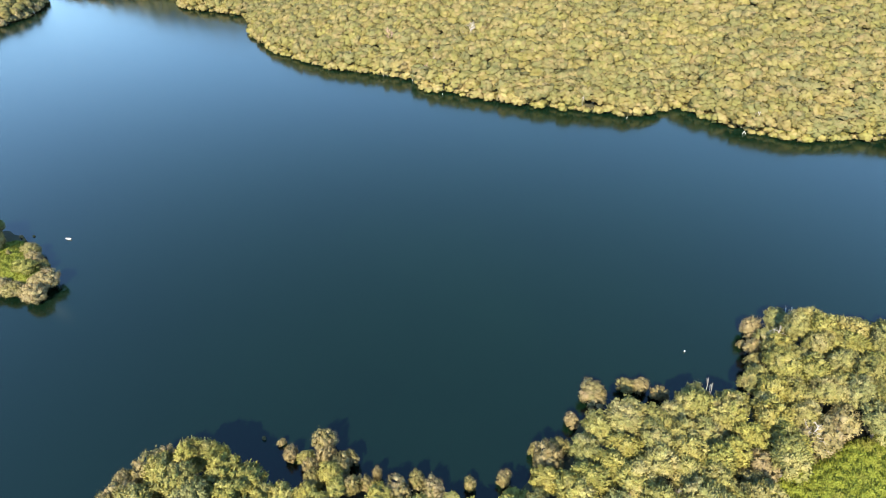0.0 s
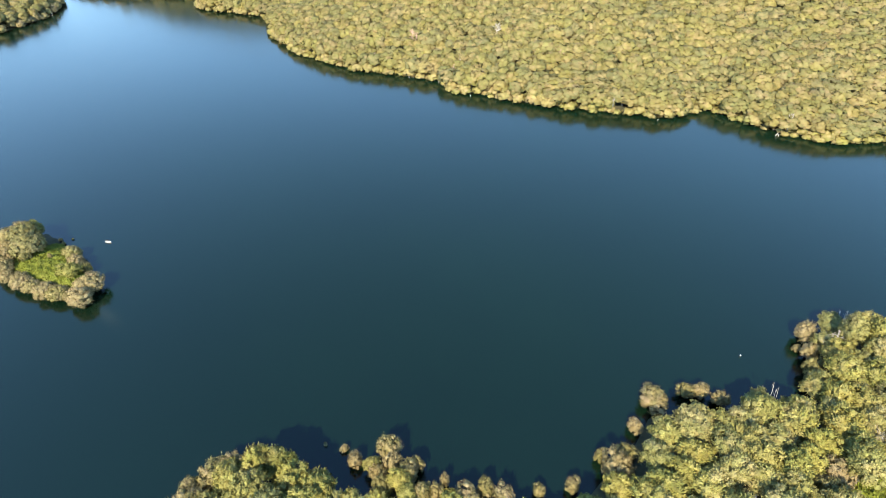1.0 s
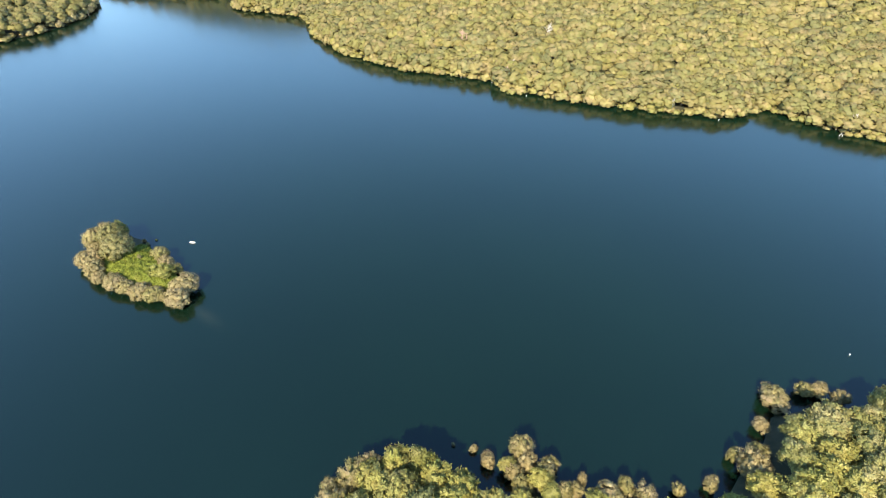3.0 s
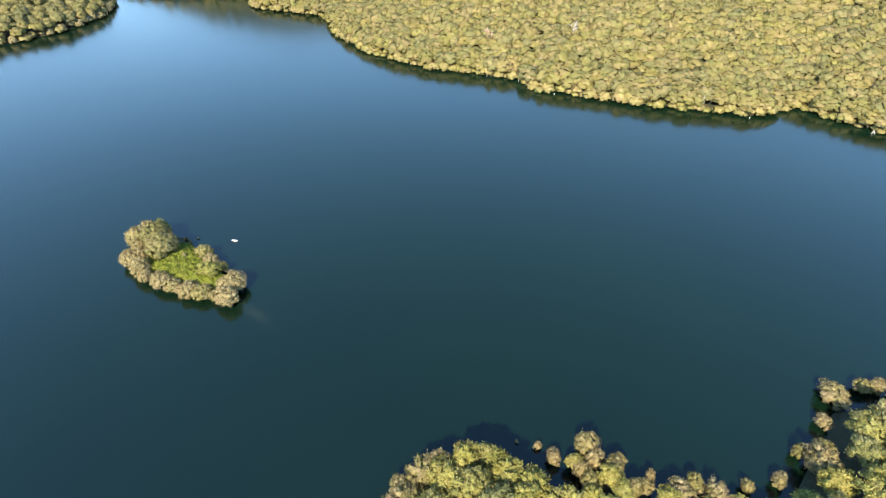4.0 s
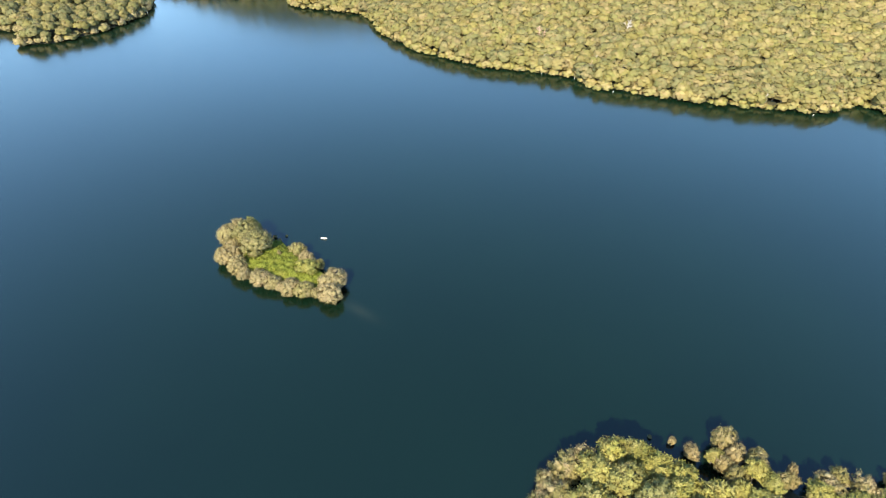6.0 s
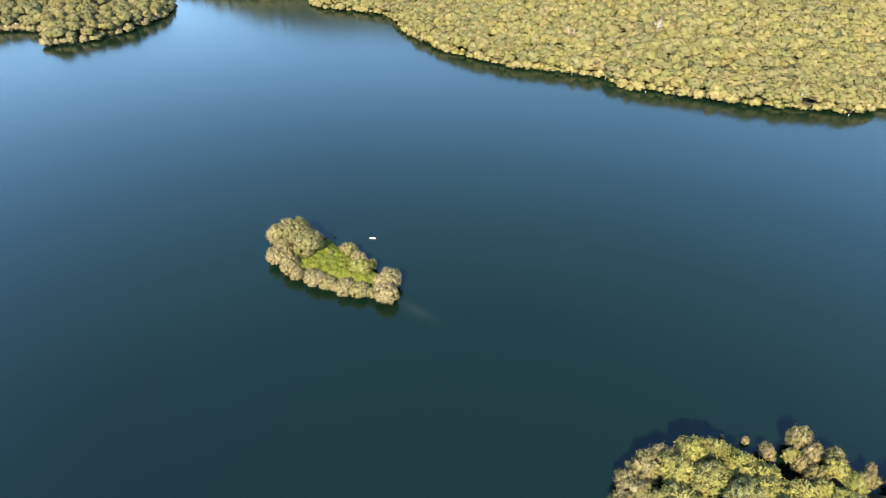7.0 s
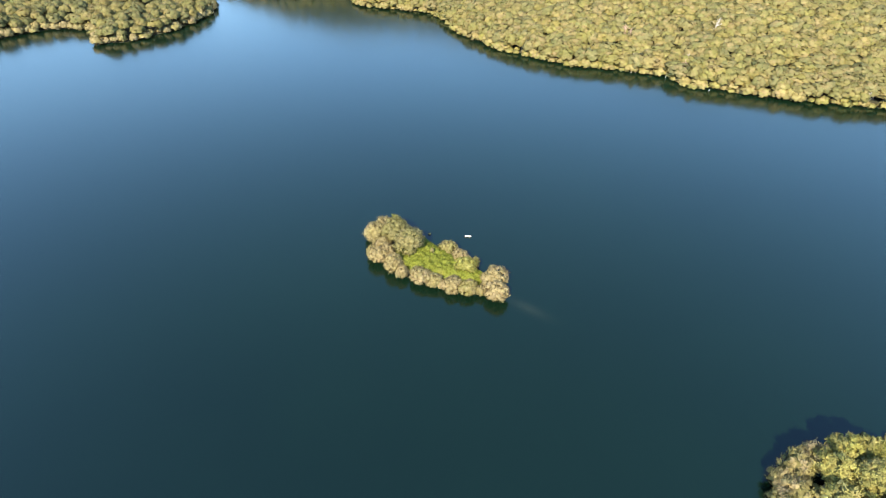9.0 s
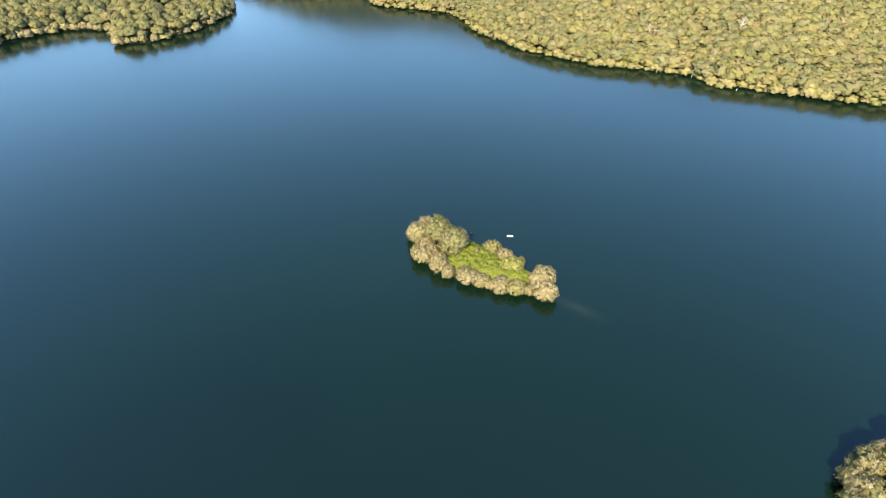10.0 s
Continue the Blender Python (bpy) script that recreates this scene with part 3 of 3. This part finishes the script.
spit_wood = scatter(srng, (-545, 350, -310, 530), 5.3, lambda x, y: (inland(SPIT, x, y) > 2.2) & (y < 500))
tagged(joined_wood("spit_wood", low, on([(x, y, srng.uniform(3.6, 5.6), srng.uniform(7.0, 12.0)) for x, y in spit_wood], 4.0, 9.5), srng, LEAF_SPIT), "dense olive-green wood on the flat spit", "wood", kind="stuff")


# ---- dead wood ----
def limbs(rng, foot, tip, girth, forks, spread):
    """Bare limbs as separate bmeshes: a bowed stem and forks off it."""
    foot, tip = np.array(foot, float), np.array(tip, float)
    long = np.linalg.norm(tip - foot)
    bow = rng.normal(0, 0.05 * long, 3) * (1, 1, 0.2)
    at = lambda u: foot + (tip - foot) * u + bow * 4 * u * (1 - u)
    made = []
    bm = bmesh.new()
    tube(bm, [tuple(at(u)) for u in (0, 0.3, 0.6, 0.85, 1)], [girth * k for k in (1, 0.8, 0.55, 0.35, 0.15)], 6)
    made.append(bm)
    for k in range(forks):
        u = 0.3 + 0.65 * (k + rng.random()) / forks
        way = unit(np.append(rng.normal(0, spread, 2), 0.8))
        reach = long * (1.05 - u) * rng.uniform(0.4, 0.75)
        bm = bmesh.new()
        start = at(u)
        end = start + way * reach
        elbow = start + way * reach * 0.5 + rng.normal(0, 0.06 * reach, 3)
        tube(bm, [tuple(start), tuple(elbow), tuple(end)], [girth * 0.4, girth * 0.28, girth * 0.1], 5)
        for _ in range(3):
            q = elbow + (end - elbow) * rng.uniform(0, 0.8)
            tube(bm, [tuple(q), tuple(q + unit(way + rng.normal(0, 0.6, 3)) * reach * 0.4)], [girth * 0.2, girth * 0.06], 4)
        made.append(bm)
    return made


def dead_tree(seed, x, y, z, h, girth, forks, spread, mat, label, sway=0.02):
    rng = np.random.default_rng(seed)
    ob = tagged(new("dead_tree"), label, "dead tree", "dead trees round the lake")
    ob.location = (x, y, z)
    for k, bm in enumerate(limbs(rng, (0, 0, -0.4), (*rng.normal(0, sway * h, 2), h), girth, forks, spread)):
        part("branch" if k else "trunk", bm, mat, ob)
    return ob


PINK = mottled("reddish_bare_twigs", (0.22, 0.13, 0.10), (0.40, 0.27, 0.21), 2.0)
for seed, x, y, h, girth, forks, spread, mat, label in (
        (1, 61.6, 86.3, 12.4, 0.13, 4, 0.4, DEADWOOD, "tall bleached dead tree on the bank, bare tips only"),
        (2, 62.5, 85.7, 11.6, 0.11, 3, 0.4, DEADWOOD, "slim bleached dead tree on the bank"),
        (3, 95.5, 114.2, 8.8, 0.2, 11, 0.7, DEADWOOD, "bleached bare tree among the green crowns of the bank"),
        (4, 87, 104, 10.5, 0.2, 11, 0.6, DEADWOOD, "bleached bare tree among the green crowns of the bank"),
        (5, 79, 71.5, 11.0, 0.2, 16, 0.8, DEADWOOD, "bare thorn tree beside the bramble clearing"),
        (6, 14.6, 329.5, 13.2, 0.26, 30, 1.0, DEADWOOD, "bleached dead tree standing out of the hillside wood"),
        (7, -35.0, 340, 11.6, 0.28, 22, 0.9, PINK, "bare reddish tree in the hillside wood"),
        (8, -32.0, 337.0, 11.0, 0.28, 20, 1.0, PINK, "bare reddish tree in the hillside wood"),
        (9, 141, 238, 9, 0.4, 10, 0.6, DEADWOOD, "bleached dead tree by the far shore"),
        (10, -313.5, 444, 3.6, 0.12, 3, 0.4, DEADWOOD, "leaning bleached dead stem at the tip of the spit"),
        (11, -27.8, 319, 8.5, 0.36, 9, 0.4, DEADWOOD, "tall pale dead trunk by the far shore"),
        (12, 66, 262, 8, 0.3, 9, 0.5, DEADWOOD, "bleached dead tree by the far shore"),
        (13, -34.5, 320, 7.5, 0.32, 8, 0.5, DEADWOOD, "tall pale dead trunk by the far shore"),
        (16, -57.3, 329, 7.0, 0.3, 9, 0.6, DEADWOOD, "bleached dead tree by the far shore"),
        (17, -7.6, 308.5, 8.5, 0.3, 14, 0.8, DEADWOOD, "bleached bare-topped tree in the shoreline wood"),
        (18, 3.7, 295.5, 8.5, 0.3, 14, 0.8, DEADWOOD, "bleached bare-topped tree in the shoreline wood"),
        (19, 95, 259, 7.5, 0.3, 12, 0.7, DEADWOOD, "bleached bare-topped tree in the shoreline wood"),
        (14, -11.3, 303, 9.5, 0.18, 14, 0.8, PINK, "bare reddish tree in the hillside wood"),
        (15, 45.4, 300.8, 10.8, 0.2, 16, 0.9, PINK, "bare reddish tree in the hillside wood")):
    dead_tree(seed, x, y, float(ground_height(x, y)), h, girth, forks, spread, mat, label)


def stake(x, y, h, lean, seed):
    """A weathered stump that stands in the shallows."""
    rng = np.random.default_rng(seed)
    bm = bmesh.new()
    tube(bm, [(0, 0, -1.2), (lean * 0.3, 0, 0.4 * h), (lean, 0.05, 0.9 * h), (lean * 1.1, 0.1, h)], [0.22, 0.18, 0.14, 0.05], 7)
    tube(bm, [(lean * 0.4, 0, 0.5 * h), (lean * 0.4 + rng.uniform(-0.5, 0.5), 0.2, 0.75 * h)], [0.08, 0.04], 5)
    ob = part("drowned_stump", bm, DEADWOOD)
    ob.location = (x, y, 0)
    return tagged(ob, "bleached drowned stump standing in the shallows", "stump", "stumps of the far shore")


for k, (x, y, h, lean) in enumerate(((-36.6, 311.2, 2.6, 0.2), (-34.4, 311.0, 1.8, 0.5), (-19.6, 303.2, 3.0, -0.1), (-3, 284.0, 1.0, 0.3), (134.2, 235.2, 1.6, 0.8), (135.6, 234.8, 1.2, -0.7), (86, 252.8, 0.8, 0.5))):
    stake(x, y, h, lean, k)

# ---- boat and buoy ----
WHITE = mottled("white_boat_paint", (0.70, 0.69, 0.65), (0.84, 0.83, 0.80), 2.5, 0.35, 0.05)
WOODEN = mottled("varnished_wood", (0.22, 0.12, 0.05), (0.38, 0.22, 0.10), 6.0, 0.45, 0.1)
MOTOR = mottled("dark_motor_casing", (0.03, 0.03, 0.035), (0.07, 0.07, 0.08), 8.0, 0.4, 0.05)


def rowing_boat(x, y, heading):
    """An open dinghy: hull with thickness, gunwale, three thwarts, outboard."""
    ob = tagged(new("dinghy"), "small white open dinghy with an outboard afloat near the island", "boat")
    stations = [(-1.45, 0.50, 0.02, 0.46), (-0.9, 0.60, -0.06, 0.44), (0.0, 0.64, -0.09, 0.45), (0.8, 0.50, -0.05, 0.52), (1.3, 0.22, 0.06, 0.62), (1.52, 0.03, 0.25, 0.68)]
    bm = bmesh.new()
    rings = []
    for px, half, keel, rim in stations:
        outer = [(-half, rim), (-half * 0.92, keel + 0.45 * (rim - keel)), (-half * 0.55, keel + 0.05), (0, keel), (half * 0.55, keel + 0.05), (half * 0.92, keel + 0.45 * (rim - keel)), (half, rim)]
        inner = [(a * 0.9, max(b, keel + 0.05) if k in (0, 6) else b + 0.05) for k, (a, b) in enumerate(outer)][::-1]
        rings.append([bm.verts.new((px, a, b)) for a, b in outer + inner])
    for lo, hi in zip(rings, rings[1:]):
        for k in range(14):
            bm.faces.new((lo[k], hi[k], hi[(k + 1) % 14], lo[(k + 1) % 14]))
    bm.faces.new(rings[0][:7])
    bm.faces.new(rings[-1][:7][::-1])
    bmesh.ops.recalc_face_normals(bm, faces=bm.faces)
    part("hull", bm, WHITE, ob)
    for name, sign in (("gunwale", 1), ("gunwale", -1)):
        bm = bmesh.new()
        tube(bm, [(px, sign * half, rim + 0.01) for px, half, _, rim in stations], [0.035] * 6, 6)
        part(name, bm, WOODEN, ob, "varnished wooden rubbing strake")
    bm = bmesh.new()
    bm.faces.new([bm.verts.new((px, sg * half * 0.8, 0.12)) for sg, st in ((-1, stations[:5]), (1, stations[4::-1])) for px, half, _, _ in st])
    bmesh.ops.solidify(bm, geom=bm.faces[:], thickness=0.03)
    part("floor_boards", bm, MOTOR, ob, "dark floor boards")
    for px, half in ((-0.95, 0.55), (-0.1, 0.58), (0.75, 0.47)):
        bm = bmesh.new()
        bmesh.ops.create_cube(bm, size=1, matrix=Matrix.Translation((px, 0, 0.33)) @ Matrix.Diagonal((0.24, 2 * half, 0.04, 1)))
        bmesh.ops.bevel(bm, geom=bm.edges[:], offset=0.01, segments=1, affect="EDGES")
        part("thwart", bm, WOODEN, ob, "varnished wooden seat board")
    motor = bmesh.new()
    bmesh.ops.create_cube(motor, size=1, matrix=Matrix.Translation((-1.55, 0, 0.68)) @ Matrix.Diagonal((0.3, 0.22, 0.3, 1)))
    bmesh.ops.bevel(motor, geom=motor.edges[:], offset=0.06, segments=2, affect="EDGES")
    tube(motor, [(-1.53, 0, 0.55), (-1.56, 0, -0.35)], [0.06, 0.045], 8)
    part("outboard_motor", motor, MOTOR, ob, "dark outboard motor on the transom")
    ob.matrix_basis = pose(x, y, 0.02, 0, 0, heading)
    ob.scale = (0.74, 0.52, 0.66)
    return ob


rowing_boat(-135.6, 159.4, -8)


def marker(x, y):
    """A mooring buoy: a ribbed float with a spar and a top plate."""
    ob = tagged(new("mooring_buoy"), "small white mooring buoy afloat off the bank", "buoy")
    bm = bmesh.new()
    tube(bm, [(0, 0, -0.35), (0, 0, -0.2), (0, 0, 0.15), (0, 0, 0.5), (0, 0, 0.72), (0, 0, 0.78)], [0.05, 0.14, 0.22, 0.32, 0.34, 0.26], 14)
    part("float", bm, WHITE, ob)
    bm = bmesh.new()
    tube(bm, [(0, 0, 0.75), (0, 0, 0.98)], [0.05, 0.05], 8)
    tube(bm, [(-0.12, 0, 0.98), (0, 0, 1.06), (0.12, 0, 0.98)], [0.02, 0.02, 0.02], 6)
    part("lifting_ring", bm, MOTOR, ob, "dark iron lifting ring")
    ob.matrix_basis = pose(x, y, 0, 5, -4, 20)
    ob.scale = (0.5, 0.5, 0.7)


marker(65.0, 105.1)
